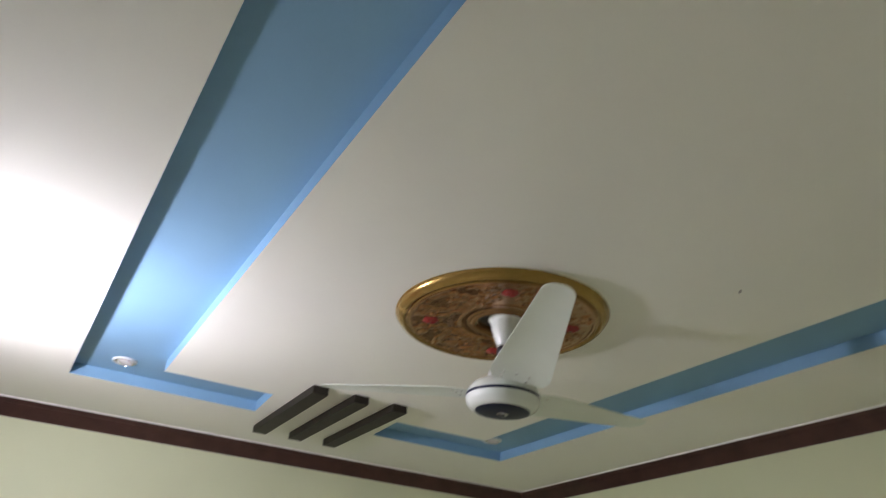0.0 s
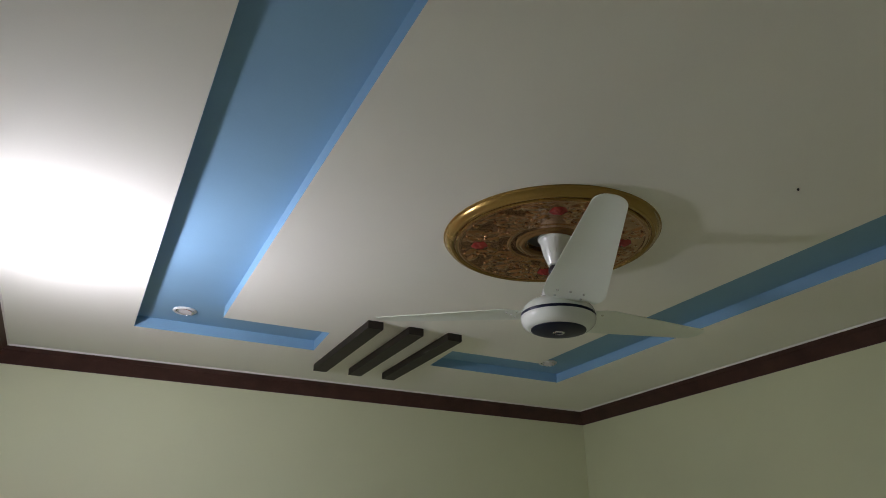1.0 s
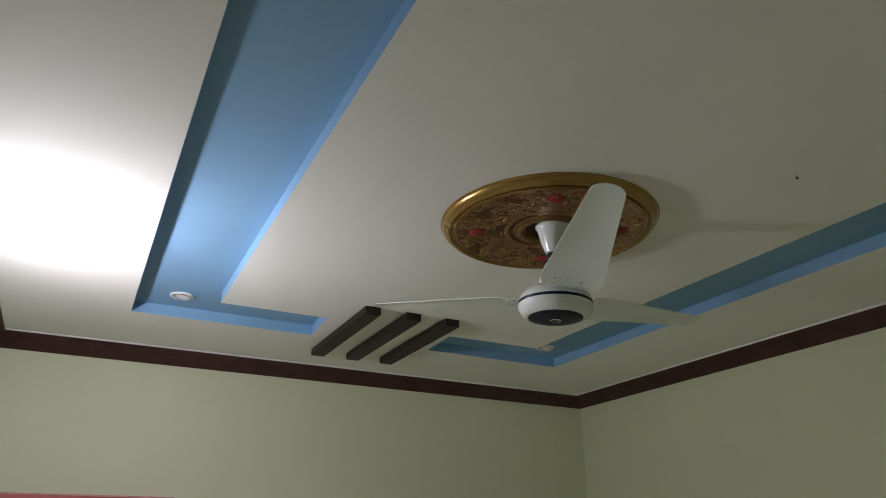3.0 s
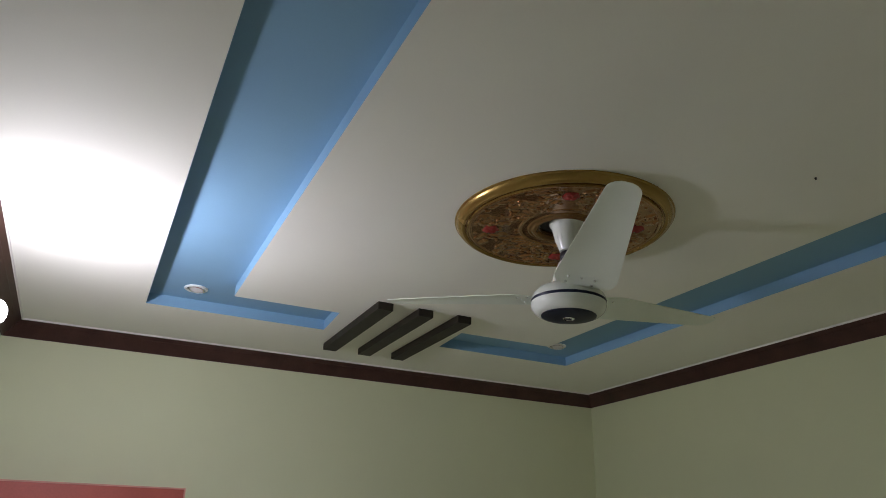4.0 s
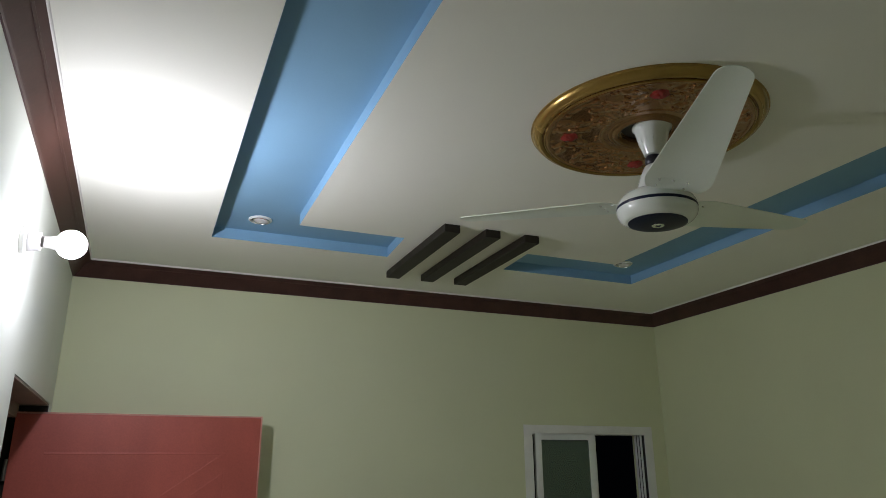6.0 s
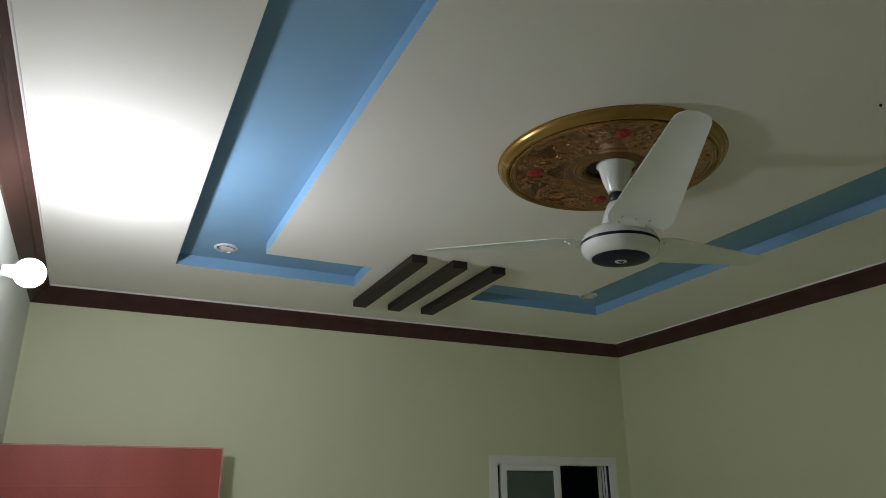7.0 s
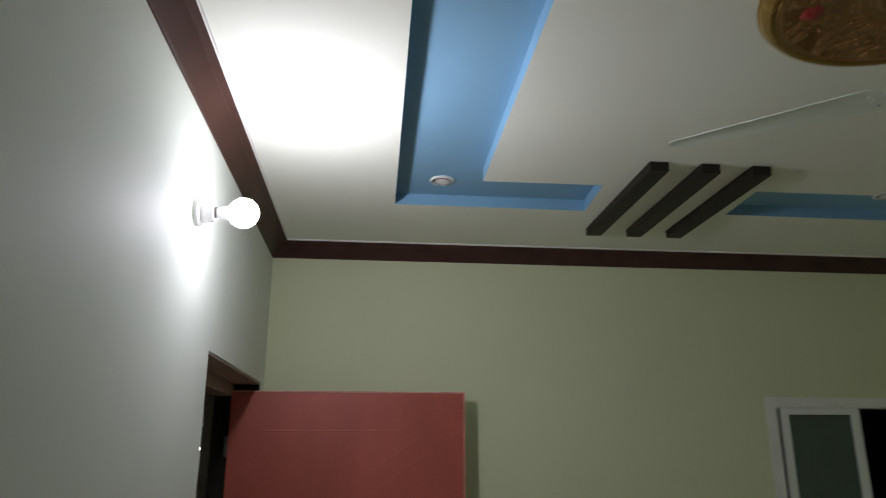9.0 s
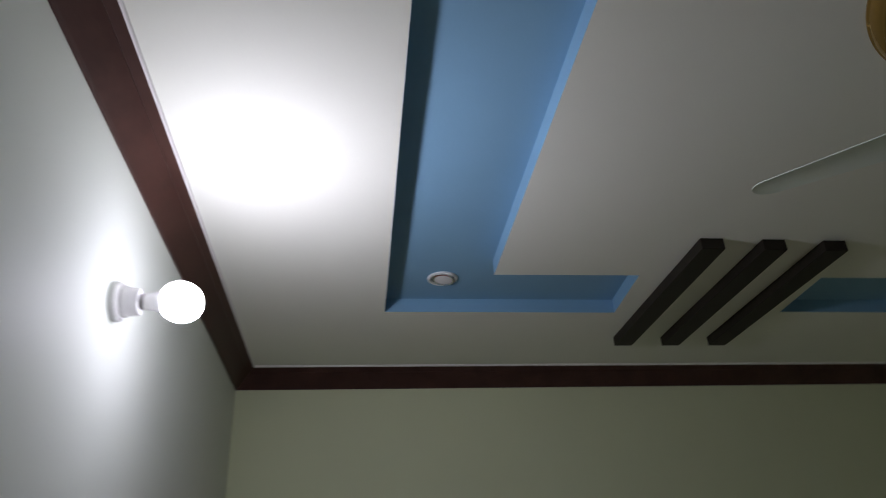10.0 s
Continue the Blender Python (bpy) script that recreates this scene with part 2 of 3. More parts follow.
# ---- window ----
def build_window():
    x0, x1, z0, z1 = WO
    w = thing("window_1", pose(0, 0, 0), "white sliding window standing half open to the night", "window", kind="structure")
    c = 0.066
    part("casing", boxes(((x0 - c, -0.004, z1), (x1 + c - 0.003, 0.0, z1 + 0.055)), ((x0 - c, -0.004, z0 - 0.06), (x0, 0.0, z1)), ((x1, -0.004, z0 - 0.06), (x1 + c - 0.003, 0.0, z1)),
                         ((x0, -0.004, z0 - 0.06), (x1, 0.0, z0))), M_CASING, w, "white painted band round the window")
    f = 0.005
    d0, d1 = 0.003, 0.110
    frame_part = part("window_frame", boxes(((x0, d0, z0), (x0 + f, d1, z1)), ((x1 - f, 0.0005, z0), (x1 + 0.0615, d1, z1 - 0.0005)), ((x0 + f, d0, z1 - f), (x1 - f, d1, z1)), ((x0 + f, d0, z0), (x1 - f, d1, z0 + f))), M_PVC, w)
    for y in (0.034, 0.066, 0.098):
        part("track_rib", boxes(((x1 - f - 0.016, y - 0.004, z0 + f), (x1 - f, y + 0.004, z1 - f)), bevel=0.001), M_PVC, frame_part)
    for y in (0.018, 0.050, 0.082):
        part("track_seal", boxes(((x1 - f - 0.003, y - 0.012, z0 + f), (x1 - f, y + 0.012, z1 - f))), M_SEAL, frame_part)
    part("window_sill", boxes(((x0 - 0.05, -0.03, z0 - 0.03), (x1 + 0.05, -0.0045, z0 - 0.002)), bevel=0.003), M_CASING, w)
    for k, (sx, sy) in enumerate(((x0 + 0.033, 0.012), (x0 + 0.068, 0.052))):
        s = part("sash", bmesh_sash(sx, sx + 0.492, sy, sy + 0.026, z0 + f, z1 - 0.004), M_PVC, w)
        part("pane", boxes(((sx + 0.047, sy + 0.010, z0 + f + 0.04), (sx + 0.442, sy + 0.015, z1 - 0.045))), M_GLASS, s, "dark green tinted glass")
        part("gasket", bmesh_ring(sx + 0.044, sx + 0.445, sy + 0.006, sy + 0.0095, z0 + f + 0.037, z1 - 0.042, 0.006), M_SEAL, s)


def bmesh_ring(xa, xb, ya, yb, za, zb, t):
    return boxes(((xa, ya, za), (xa + t, yb, zb)), ((xb - t, ya, za), (xb, yb, zb)), ((xa + t, ya, zb - t), (xb - t, yb, zb)), ((xa + t, ya, za), (xb - t, yb, za + t)))


def bmesh_sash(xa, xb, ya, yb, za, zb):
    t = 0.048
    return boxes(((xa, ya, za), (xa + t, yb, zb)), ((xb - t - 0.004, ya, za), (xb, yb, zb)), ((xa + t, ya, zb - 0.040), (xb - t - 0.004, yb, zb)), ((xa + t, ya, za), (xb - t - 0.004, yb, za + t)), bevel=0.0015)


build_window()


# ---- doorway and door ----
def build_doorway():
    y0, y1, top = DO
    f = thing("door_frame", pose(0, 0, 0), "grey-brown wooden frame lining the doorway", "door frame", kind="structure")
    e = 0.012
    part("head", boxes(((-0.130, y0 + 0.004, top - e), (-0.002, y1 - 0.004, top - 0.003)), bevel=0.002), M_FRAME, f)
    part("head_stop", boxes(((-T, y0 + 0.004, top - 0.075), (-0.134, y1 - 0.004, top - 0.003)), bevel=0.003), M_FRAME, f)
    part("jamb", boxes(((-T, y0 + 0.003, 0), (-0.002, y0 + e, top - e - 0.002)), bevel=0.002), M_FRAME, f)
    # The hinge jamb takes the darker beam colour, unlike the near one.
    part("jamb", boxes(((-T, y1 - e, 0), (-0.002, y1 - 0.003, top - e - 0.002)), bevel=0.002), M_BEAM, f, "dark brown hinge jamb")


def ridge(bm, a, b, y, wide=0.020, high=0.0009):
    """A low moulded line on the door's face from a to b, both (x, z)."""
    p, q = Vector((a[0], 0, a[1])), Vector((b[0], 0, b[1]))
    along = (q - p).normalized()
    side = Vector((-along.z, 0, along.x))
    ends = []
    for base, s in ((p, -1), (q, 1)):
        base = base + along * s * wide * 0.4
        ends.append([bm.verts.new((base + side * k * wide / 2 + Vector((0, y - h, 0)))) for k, h in ((-1, -0.001), (-0.35, high), (0.35, high * 0.25), (1, -0.001))])
    for i in range(4):
        j = (i + 1) % 4
        bm.faces.new((ends[0][i], ends[0][j], ends[1][j], ends[1][i]))
    bm.faces.new(ends[0])
    bm.faces.new(ends[1])


def build_door():
    x0, x1, y0, y1, top = -0.138, 1.080, -0.168, -0.136, 2.135
    d = thing("door_1", pose(0, 0, 0), "brick-red painted door standing open against the far wall", "door", kind="structure")
    leaf = part("leaf", boxes(((x0, y0, 0.012), (x1, y1, top)), bevel=0.003), M_DOOR, d)
    part("edge_strip", boxes(((x1 + 0.0005, y0 - 0.001, 0.014), (x1 + 0.008, y1 - 0.001, top - 0.002)), bevel=0.001), M_DOOR_EDGE, leaf, "pale worn lipping on the door's edge")
    part("edge_strip", boxes(((x0 + 0.002, y0 - 0.001, top + 0.0005), (x1 + 0.007, y1 - 0.001, top + 0.008)), bevel=0.001), M_DOOR_EDGE, leaf, "pale worn lipping on the door's edge")
    upper = bmesh.new()
    pts = [(0.022, 1.941), (0.895, 1.941), (0.285, 1.507), (0.022, 1.507)]
    for i in range(3):
        ridge(upper, pts[i], pts[(i + 1) % 4], y0)
    part("upper_panel_moulding", upper, M_DOOR, leaf)
    lower = bmesh.new()
    pts = [(0.897, 1.842), (0.897, 0.95), (0.022, 0.95), (0.022, 1.405), (0.285, 1.405)]
    for i in (0, 4):
        ridge(lower, pts[i], pts[(i + 1) % 5], y0)
    part("lower_panel_moulding", lower, M_DOOR, leaf)
    for z in (1.86, 1.05, 0.25):
        h = part("hinge", boxes(((x0 - 0.004, y0 + 0.004, z - 0.05), (x0 - 0.0005, y1 - 0.004, z + 0.05))), M_STEEL, d, "dull steel hinge")
        kn = lathe([(0, -0.052), (0.008, -0.052), (0.008, -0.018), (0.007, -0.017), (0.007, -0.016), (0.008, -0.015), (0.008, 0.016), (0.007, 0.017), (0.007, 0.018), (0.008, 0.019), (0.008, 0.052), (0, 0.052)], 14)
        part("knuckle", kn, M_STEEL, h, at=pose(x0 - 0.010, y0 + 0.002, z), smooth=True)


build_doorway()
build_door()


# ---- twisted bar beside the near door jamb, added to make the doorway's glints ----
def build_bar():
    g = thing("glint_bar", pose(-0.078, -1.075, 0), "twisted metal bar added to give bright glints in the dark doorway", "iron bar")
    bm = bmesh.new()
    prev = None
    for i in range(181):
        z = 0.01 + 1.98 * i / 180
        a = z * 55.0
        ring = [bm.verts.new((0.008 * math.cos(a + k), 0.008 * math.sin(a + k), z)) for k in (0.0, 1.571, 3.142, 4.712)]
        if prev:
            for k in range(4):
                bm.faces.new((prev[k], prev[(k + 1) % 4], ring[(k + 1) % 4], ring[k]))
        else:
            bm.faces.new(ring)
        prev = ring
    bm.faces.new(prev)
    part("shaft", bm, M_CHROME, g)
    part("foot", lathe([(0, 0.0005), (0.028, 0.0005), (0.028, 0.006), (0.018, 0.012), (0, 0.012)], 20), M_STEEL, g, smooth=True)


build_bar()


# ---- wall lamp ----
def build_lamp():
    lamp = thing("wall_lamp", pose(0, BULB[1], BULB[2], 0, 90, 0), "bare lit LED bulb in a white wall holder", "lamp")
    part("base_plate", lathe([(0, 0.0005), (0.046, 0.0005), (0.047, 0.004), (0.046, 0.015), (0.040, 0.021), (0, 0.021)], 40), M_HOLDER, lamp, smooth=True)
    part("holder", lathe([(0.037, 0.0212), (0.037, 0.030), (0.034, 0.034), (0.032, 0.052), (0.030, 0.060), (0, 0.060)], 40), M_HOLDER, lamp, smooth=True)
    part("contact_ring", lathe([(0, 0.0603), (0.0185, 0.0603), (0.0185, 0.069), (0, 0.069)], 32), M_STEEL, lamp, "thin metal ring at the bulb's neck", smooth=True)
    bulb = part("bulb", lathe([(0, 0.0693), (0.018, 0.0693), (0.019, 0.075), (0.0205, 0.088), (0.0245, 0.104), (0.0300, 0.1128), (0.029, 0.1133), (0, 0.1133)], 40), M_HOLDER, lamp, "white plastic bulb body", smooth=True)
    r, mid = 0.049, 0.150
    prof = []
    for i in range(15):
        a = radians(-53 + 143 * i / 14)
        prof.append((r * math.cos(a), mid + r * math.sin(a)))
    prof[-1] = (0.0, mid + r)
    part("diffuser", lathe(prof, 40), M_LAMP, bulb, "glowing cool white dome", smooth=True)


build_lamp()


# ---- ceiling battens between the blue strips ----
batten = thing("ceiling_batten", pose(1.751, -0.922, H, 0, 0, -1.0), "dark brown wooden batten fixed under the white ceiling", "batten", "battens on the ceiling")
part("board", boxes(((-0.041, -0.465, -0.041), (0.041, 0.465, -0.0005)), bevel=0.0025), M_BEAM, batten)
for k in (1, 2):
    copy_thing(batten, pose(1.751 + 0.2245 * k, -0.922, H, 0, 0, -1.0))


# ---- recessed spotlights ----
def build_spot(x, y):
    s = thing("spotlight", pose(x, y, H + DEPTH), "small white recessed spotlight, unlit, in a blue strip", "spotlight", "ceiling spotlights")
    part("bezel", lathe([(0.0565, 0.0), (0.0580, -0.0025), (0.0570, -0.0065), (0.0525, -0.0095), (0.0480, -0.0090), (0.0455, -0.0060), (0.0450, 0.0)], 40, True), M_PVC, s, smooth=True)
    part("well", lathe([(0, -0.0005), (0.0448, -0.0005), (0.0448, -0.0020), (0, -0.0020)], 32), M_RUBBER, s, "dark well behind the lamp")
    eye = part("cup", lathe([(0.0395, 0.0050), (0.0405, -0.0005), (0.0395, -0.0040), (0.0350, -0.0050), (0.0335, -0.0020), (0.0335, 0.0050)], 32, True), M_CHROME, s, "bright swivelling metal cup", smooth=True, at=pose(0.003, -0.002, -0.0075, -5, 7, 0))
    part("lens", lathe([(0, -0.0055), (0.015, -0.0052), (0.026, -0.0042), (0.0330, -0.0015), (0.0330, 0.0010), (0, 0.0010)], 32), M_LENS, eye, "frosted lens", smooth=True)
    return s


spot = build_spot(0.883, -0.938)
copy_thing(spot, pose(3.085, -0.972, H + DEPTH))


# ---- ceiling medallion ----
def build_medallion():
    rng = random.Random(7)

    m = thing("ceiling_medallion", pose(1.950, -2.590, H), "round antique-gold ceiling rose with relief leaves and red flowers", "ceiling rose")
    part("plate", lathe([(0.088, -0.0005), (0.088, -0.018), (0.130, -0.021), (0.20, -0.022), (0.30, -0.024), (0.3615, -0.0255), (0.3615, -0.0005)], 72, True), M_BRONZE, m, smooth=True)
    rim = [(0.3620, -0.0005), (0.3620, -0.0262), (0.3640, -0.0286), (0.3685, -0.0302), (0.3735, -0.0300), (0.3765, -0.0284), (0.3775, -0.0268), (0.3800, -0.0262),
           (0.3850, -0.0236), (0.3900, -0.0190), (0.3945, -0.0128), (0.3965, -0.0072), (0.3990, -0.0058), (0.4010, -0.0040), (0.4015, -0.0005)]
    part("outer_rim", lathe(rim, 120, True), M_GOLD, m, "brighter gold moulded rim", smooth=True)
    part("gold_line", lathe([(0.3522, -0.0265), (0.3526, -0.0312), (0.3546, -0.0326), (0.3568, -0.0312), (0.3572, -0.0265)], 96, True), M_GOLD, m, "thin gold line inside the rim", smooth=True)
    collar = [(0.093, -0.0005), (0.093, -0.022), (0.098, -0.030), (0.106, -0.032), (0.113, -0.029), (0.118, -0.0255), (0.124, -0.0265), (0.130, -0.024), (0.132, -0.0215), (0.132, -0.0005)]
    part("inner_collar", lathe(collar, 64, True), M_COLLAR, m, "gold collar round the fan's hook", smooth=True)
    # A flat dark disc paints the shade inside the plate's hole.
    part("shade_disc", lathe([(0, -0.0006), (0.0855, -0.0006), (0.0855, -0.004), (0, -0.004)], 40), M_RUBBER, m, "dark disc for the shade behind the fan's canopy")
    # the cast relief: swirling stems and leaves melted into the plate
    NR, NA = 116, 620
    rr = np.linspace(0.1325, 0.3518, NR)
    aa = np.linspace(0, 2 * math.pi, NA, endpoint=False)
    R, A = np.meshgrid(rr, aa, indexing="ij")
    X, Y = R * np.cos(A), R * np.sin(A)
    Z = np.zeros_like(X)

    def bump(x, y, ln, wd, turn, high, tip=0.4, rib=0.25):
        c, d = math.cos(turn), math.sin(turn)
        u = ((X - x) * c + (Y - y) * d) / ln
        v = (-(X - x) * d + (Y - y) * c) / (wd * np.clip(1 - tip * u, 0.35, 1.8))
        q = np.clip(1 - u * u - v * v, 0, 1)
        np.maximum(Z, high * q ** 0.6 * (1 - rib * np.exp(-(v / 0.22) ** 2)), out=Z)

    def ring_band(r0, wide, high):
        np.maximum(Z, high * np.clip(1 - ((R - r0) / wide) ** 2, 0, 1) ** 0.5, out=Z)

    ring_band(0.158, 0.0045, 0.0030)
    ring_band(0.343, 0.0045, 0.0022)
    for q in range(4):
        a0 = radians(60 + 90 * q)
        for side in (-1, 1):
            ph = 0.4 if side > 0 else 1.3
            for i in range(60):
                u = i / 59
                a = a0 + side * (0.13 + 0.64 * u)
                r = 0.256 + 0.042 * math.sin(u * 6.6 + ph)
                bump(r * math.cos(a), r * math.sin(a), 0.0065, 0.0065, 0, 0.0034, 0, 0)
            for i in range(11):
                u = i / 10
                a = a0 + side * (0.16 + 0.60 * u)
                r = 0.256 + 0.042 * math.sin(u * 6.6 + ph)
                for k in (-1, 1):
                    if rng.random() < 0.62:
                        rk, ak = r + k * rng.uniform(0.017, 0.030), a + side * rng.uniform(-0.04, 0.06)
                        bump(rk * math.cos(ak), rk * math.sin(ak), rng.uniform(0.014, 0.025), rng.uniform(0.008, 0.013), a + k * rng.uniform(0.3, 1.3) * side, rng.uniform(0.0035, 0.0062))
            for rk, da in ((0.304, 0.19), (0.222, 0.22), (0.316, 0.36), (0.198, 0.42)):
                a = a0 + side * da
                bump(rk * math.cos(a), rk * math.sin(a), 0.024, 0.012, a0 + side * (0.9 if rk > 0.3 else 2.3), 0.0065)
        for i in range(-3, 4):
            a = a0 + radians(45) + i * 0.105
            r = 0.190 - abs(i) * 0.006
            bump(r * math.cos(a), r * math.sin(a), 0.030 - abs(i) * 0.003, 0.0095, a + i * 0.16, 0.0050, -0.25, 0)
        for i in range(30):
            a, r = a0 + rng.uniform(-0.75, 0.75), rng.choice((0.172, 0.320, 0.326, 0.232, 0.280, 0.208))
            bump(r * math.cos(a), r * math.sin(a), 0.0062, 0.0055, 0, rng.uniform(0.0035, 0.0060), 0, 0)
    for _ in range(2):      # thick paint has rounded every edge of the casting
        Z = (np.roll(Z, 1, 1) + 2 * Z + np.roll(Z, -1, 1)) / 4
        Z[1:-1] = (Z[:-2] + 2 * Z[1:-1] + Z[2:]) / 4
    base = 0.019 + 0.0155 * (R - 0.088) / 0.284 * 0.62
    sheet = bmesh.new()
    vs = [[sheet.verts.new((X[i, k], Y[i, k], -base[i, k] - 0.002 - 0.95 * Z[i, k])) for k in range(NA)] for i in range(NR)]
    for i in range(NR - 1):
        for k in range(NA):
            n = (k + 1) % NA
            sheet.faces.new((vs[i][k], vs[i][n], vs[i + 1][n], vs[i + 1][k]))
    part("relief", sheet, M_BRONZE, m, "cast relief of swirling stems and leaves", smooth=True)
    # plump leaves and berries standing clear of the scrolls, to each side of a rose
    lobe = bmesh.new()
    blob(lobe, (0, 0, 0), (1.0, 1.0, 1.0), 0, 0.35, 14)
    leaf_mesh = finish(lobe, "leaf", M_BRONZE, True)
    ball = bmesh.new()
    blob(ball, (0, 0, 0), (1.0, 1.0, 1.0), 0, 0, 12)
    berry_mesh = finish(ball, "berry", M_BRONZE, True)

    def raised(name, mesh, radius, angle, size, turn=0.0):
        ob = new(name, mesh)
        ob.parent = m
        floor_z = -(0.021 + 0.034 * (radius - 0.088))
        ob.matrix_basis = pose(radius * math.cos(angle), radius * math.sin(angle), floor_z - 0.0008, 0, 0, math.degrees(turn)) @ Matrix.Diagonal((*size, 1.0))

    for q in range(4):
        a0 = radians(60 + 90 * q)
        for side in (-1, 1):
            ph = 0.4 if side > 0 else 1.3
            for i in range(7):
                u = (i + 0.3) / 7
                a = a0 + side * (0.17 + 0.58 * u)
                mid_r = 0.256 + 0.042 * math.sin(u * 6.6 + ph)
                for k in (-1, 1):
                    rk, ak = mid_r + k * rng.uniform(0.016, 0.034), a + side * rng.uniform(-0.05, 0.05)
                    raised("leaf", leaf_mesh, rk, ak, (rng.uniform(0.008, 0.013), rng.uniform(0.0048, 0.0068), rng.uniform(0.0055, 0.0080)), ak + k * side * rng.uniform(0.3, 1.2))
            for i in range(4):
                ak, rk = a0 + side * (0.12 + rng.uniform(0.0, 0.62)), rng.choice((0.176, 0.205, 0.318, 0.330))
                raised("berry", berry_mesh, rk, ak, (0.0052, 0.0052, 0.0060))
    for q in range(4):
        a0 = radians(60 + 90 * q)
        c = (0.268 * math.cos(a0), 0.268 * math.sin(a0))
        rose = bmesh.new()
        rings = []
        for i in range(15):
            r = 0.031 * i / 14
            rings.append([])
            for k in range(1 if i == 0 else 40):
                a = 2 * math.pi * k / 40
                fold = math.cos(5 * a + r * 170) * min(1.0, r / 0.012)
                rim_r = r * (1 + 0.07 * math.cos(5 * a + 1.1) * (r / 0.031))
                h = 0.0125 * math.sqrt(max(0.0, 1 - (r / 0.0315) ** 2)) + 0.0020 * fold * (1 - (r / 0.031) ** 3)
                rings[-1].append(rose.verts.new((c[0] + rim_r * math.cos(a), c[1] + rim_r * math.sin(a), -0.0245 - h)))
        for i in range(14):
            for k in range(40):
                n = (k + 1) % 40
                if i == 0:
                    rose.faces.new((rings[0][0], rings[1][k], rings[1][n]))
                else:
                    rose.faces.new((rings[i][k], rings[i][n], rings[i + 1][n], rings[i + 1][k]))
        part("rose", rose, M_ROSE, m, "red painted relief rose", smooth=True)


build_medallion()


# ---- ceiling fan ----
BLADE_Z = 2.720


def blade_mesh():
    """One blade along +x: a thin cambered board, wide at the root, rounded at the tip, twisted to its pitch."""
    bm = bmesh.new()
    n, k = 34, 8
    top, bot = [], []
    for i in range(n + 1):
        u = 1 - (1 - i / n) ** 1.7
        x = 0.128 + u * 0.632
        lead = -0.094 + 0.016 * (x - 0.128) / 0.632
        trail = 0.122 - 0.182 * (x - 0.15)
        d = x - (0.760 - 0.042)
        if d > 0:
            inset = 0.040 * (1 - math.sqrt(max(0.0, 1 - (d / 0.042) ** 2)))
            lead, trail = lead + inset, trail - inset
        if u < 0.12:
            q = 1 - u / 0.12
            lead, trail = lead + 0.022 * q * q, trail - 0.030 * q * q
        rt, rb = [], []
        tilt = math.tan(radians(7.3))
        for j in range(k + 1):
            v = j / k
            y = lead + (trail - lead) * v
            z = (x - 0.15) * 0.0836 - y * tilt + 0.006 * min(1.0, ((trail - lead) / 0.14) ** 2) * math.sin(math.pi * v)
            rt.append(bm.verts.new((x, y, z + 0.0012)))
            rb.append(bm.verts.new((x, y, z - 0.0012)))
        top.append(rt)
        bot.append(rb)
    for i in range(n):
        for j in range(k):
            bm.faces.new((top[i][j], top[i + 1][j], top[i + 1][j + 1], top[i][j + 1]))
            bm.faces.new((bot[i][j], bot[i][j + 1], bot[i + 1][j + 1], bot[i + 1][j]))
        for j in (0, k):
            bm.faces.new((top[i][j], top[i + 1][j], bot[i + 1][j], bot[i][j]))
    for i in (0, n):
        for j in range(k):
            bm.faces.new((top[i][j], top[i][j + 1], bot[i][j + 1], bot[i][j]))
    return bm


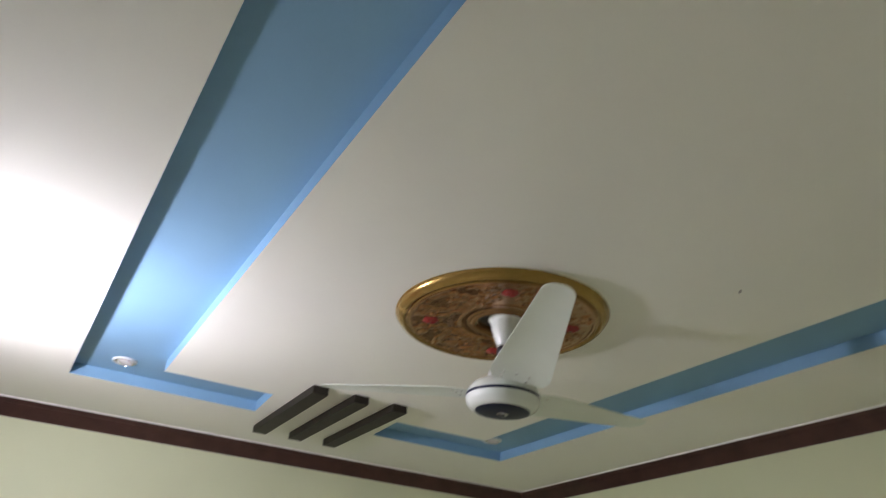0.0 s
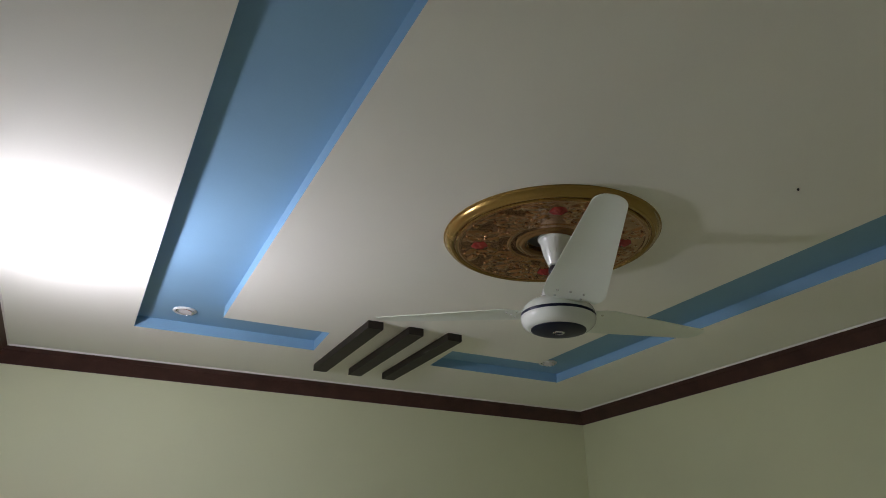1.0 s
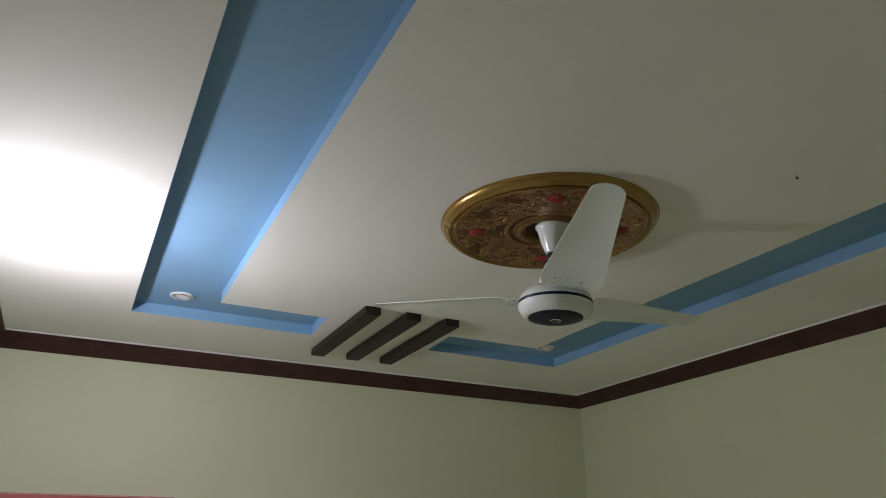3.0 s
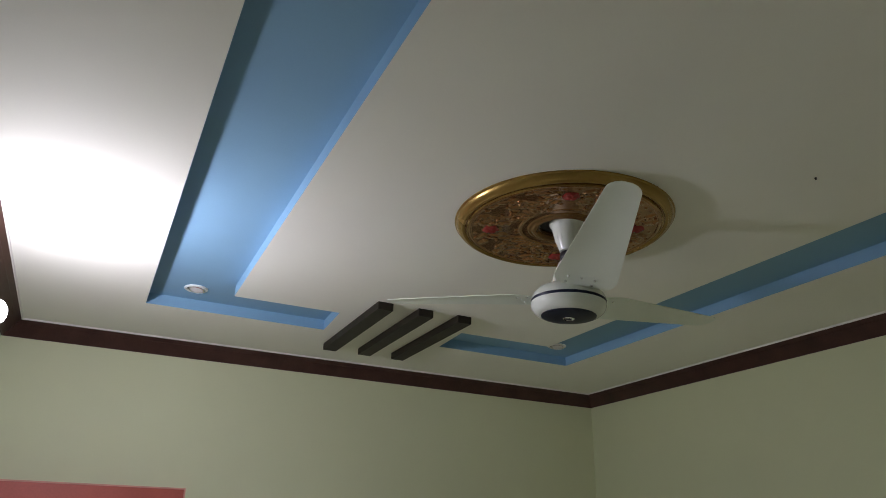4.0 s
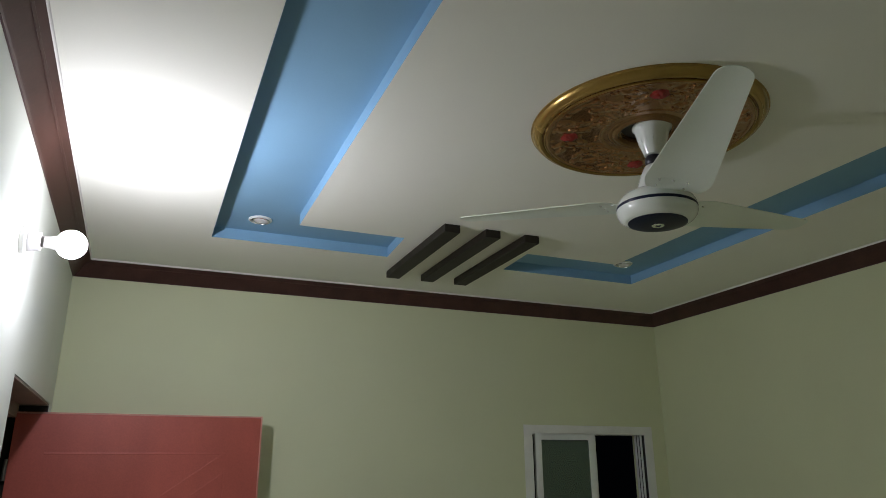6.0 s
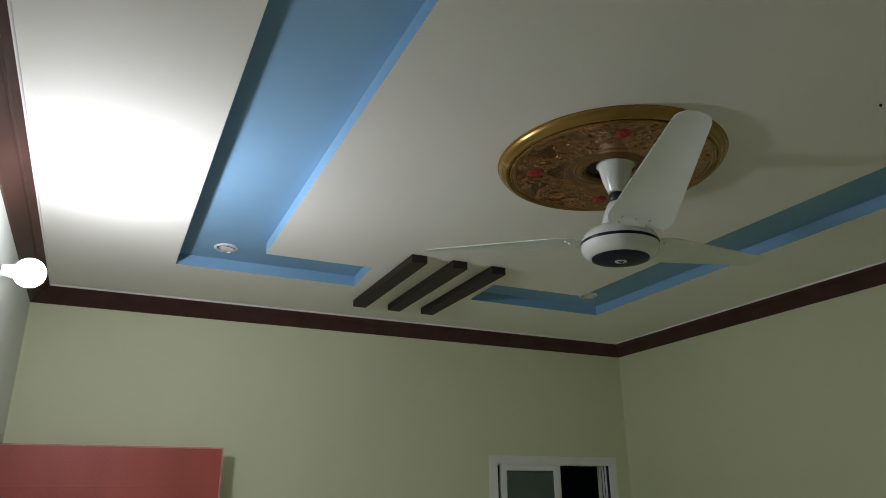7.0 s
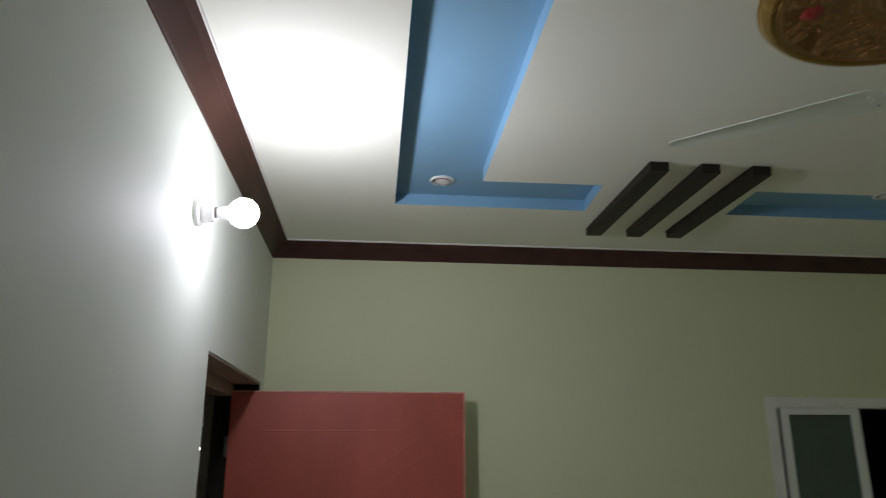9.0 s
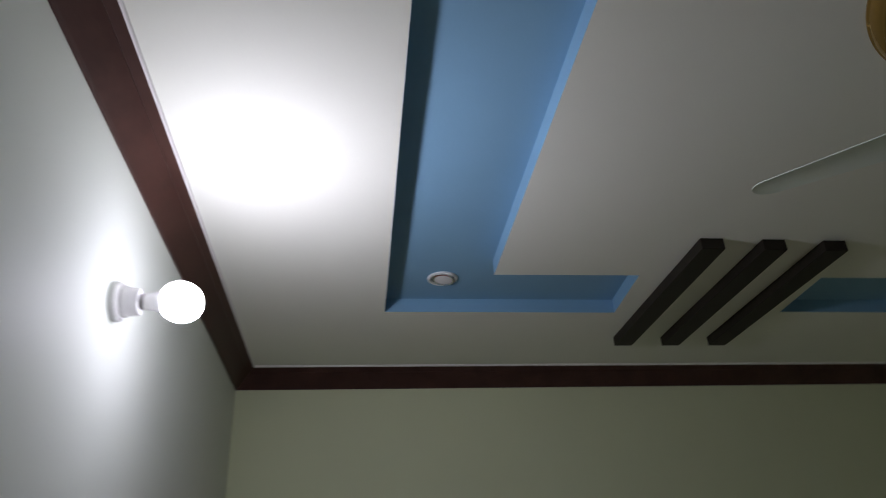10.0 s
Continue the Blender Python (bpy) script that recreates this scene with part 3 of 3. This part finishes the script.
def build_fan():
    f = thing("ceiling_fan", pose(1.955, -2.615, H, 1.59, 1.52, 0) @ Matrix.Diagonal((1.0, 1.0, 1.055, 1.0)), "white three-blade ceiling fan at rest under a gold rose", "ceiling fan")
    z = H
    canopy = part("canopy", lathe([(0, -0.012), (0.064, -0.012), (0.0675, -0.016), (0.067, -0.021), (0.0615, -0.026), (0.0575, -0.036), (0.051, -0.062), (0.042, -0.088), (0.033, -0.110), (0.030, -0.117), (0.020, -0.119), (0, -0.119)], 48), M_FAN, f, smooth=True)
    for k in range(14):
        a = 2 * math.pi * k / 14
        part("rib", boxes(((-0.0030, -0.0014, -0.008), (0.0003, 0.0014, 0.008)), bevel=0.0006), M_FAN, canopy, at=pose(0.0475 * math.cos(a), 0.0475 * math.sin(a), -0.074, 0, 18, math.degrees(a)))
    part("downrod", lathe([(0, -0.1195), (0.0105, -0.1195), (0.0105, -0.152), (0, -0.152)], 24), M_RUBBER, f, "dark hanging rod", smooth=True)
    part("coupling", lathe([(0.011, -0.1196), (0.024, -0.1205), (0.0285, -0.128), (0.030, -0.137), (0.0285, -0.147), (0.024, -0.1525), (0.011, -0.153)], 32, True), M_RUBBER, f, "dark rubber coupling", smooth=True)
    part("lower_cover", lathe([(0, -0.1535), (0.027, -0.1535), (0.034, -0.160), (0.043, -0.180), (0.052, -0.205), (0.060, -0.232), (0.063, -0.246), (0, -0.246)], 40), M_FAN, f, smooth=True)
    motor = part("motor_housing", lathe([(0, -0.2465), (0.070, -0.2465), (0.090, -0.2505), (0.110, -0.2610), (0.123, -0.2760), (0.1290, -0.2880), (0.1310, -0.2960), (0, -0.2960)], 64), M_FAN, f, smooth=True)
    part("dark_band", lathe([(0, -0.2963), (0.1305, -0.2963), (0.1325, -0.2995), (0.1305, -0.3060), (0, -0.3060)], 64), M_NAVY, motor, "navy line round the motor", smooth=True)
    part("lower_shell", lathe([(0, -0.3063), (0.1315, -0.3063), (0.1320, -0.313), (0.1290, -0.325), (0.1200, -0.337), (0.1080, -0.345), (0.0985, -0.348), (0, -0.348)], 64), M_FAN, motor, smooth=True)
    part("bottom_cap", lathe([(0, -0.3482), (0.0965, -0.3482), (0.0960, -0.350), (0.085, -0.3530), (0.050, -0.3560), (0, -0.3572)], 64), M_NAVY, motor, "navy bottom disc", smooth=True)
    part("emblem", lathe([(0, -0.3572), (0.0200, -0.3566), (0.0205, -0.3584), (0.0185, -0.3602), (0, -0.3606)], 32), M_CHROME, motor, "small round metal badge", smooth=True)
    part("emblem_mark", boxes(((-0.0085, -0.0025, -0.3616), (0.0085, 0.0025, -0.3602)), ((0.001, -0.010, -0.3614), (0.006, -0.0026, -0.3602))), M_NAVY, motor)
    for ang in (127.4, 247.4, 7.4):
        b = part("blade", blade_mesh(), M_BLADE, f, at=pose(0, 0, BLADE_Z - H, 0, 0, ang), smooth=True)
        iron = bmesh.new()
        # the iron arm: a tapered tongue from the motor's top edge to the blade's root
        prev = None
        for x, half, zz in ((0.080, 0.040, 0.016), (0.108, 0.050, 0.006), (0.122, 0.056, -0.0023), (0.150, 0.062, 0.0), (0.188, 0.062, 0.0032), (0.194, 0.056, 0.0037)):
            t = math.tan(radians(7.3)) * min(1.0, max(0.0, (x - 0.08) / 0.05))
            lift = min(1.0, max(0.0, (x - 0.108) / 0.042))
            across = [half * (k / 4 - 1) for k in range(9)]
            under = [iron.verts.new((x, y, zz - y * t + lift * (0.006 * math.sin(math.pi * (y + 0.094) / 0.214) - 0.0016))) for y in across]
            over = [iron.verts.new((x, v.co.y, v.co.z + 0.0016)) for v in reversed(under)]
            ring = under + over
            if prev:
                for i in range(18):
                    j = (i + 1) % 18
                    iron.faces.new((prev[i], prev[j], ring[j], ring[i]))
            else:
                iron.faces.new(ring)
            prev = ring
        iron.faces.new(prev)
        part("blade_arm", iron, M_BLADE, b, "enamelled blade bracket", smooth=True)
        for x, y in ((0.140, -0.044), (0.140, 0.044), (0.178, -0.044), (0.178, 0.0), (0.178, 0.044)):
            part("screw", lathe([(0, -0.0044), (0.0028, -0.0038), (0.0046, -0.0012), (0.0046, 0.002)], 12), M_CHROME, b, "bright screw head", at=pose(x, y, (x - 0.15) * 0.0836 - 0.0008 - y * 0.128 + 0.006 * math.sin(math.pi * (y + 0.094) / 0.214) - 0.0016), smooth=True)


build_fan()

# ---- a speck on the ceiling ----
speck = thing("ceiling_hook_stub", pose(2.450, -3.268, H), "tiny dark stub of a hook in the white ceiling", "hook")
part("stub", lathe([(0, -0.0005), (0.0038, -0.0005), (0.0034, -0.005), (0.0020, -0.008), (0, -0.009)], 12), M_SPECK, speck, smooth=True)
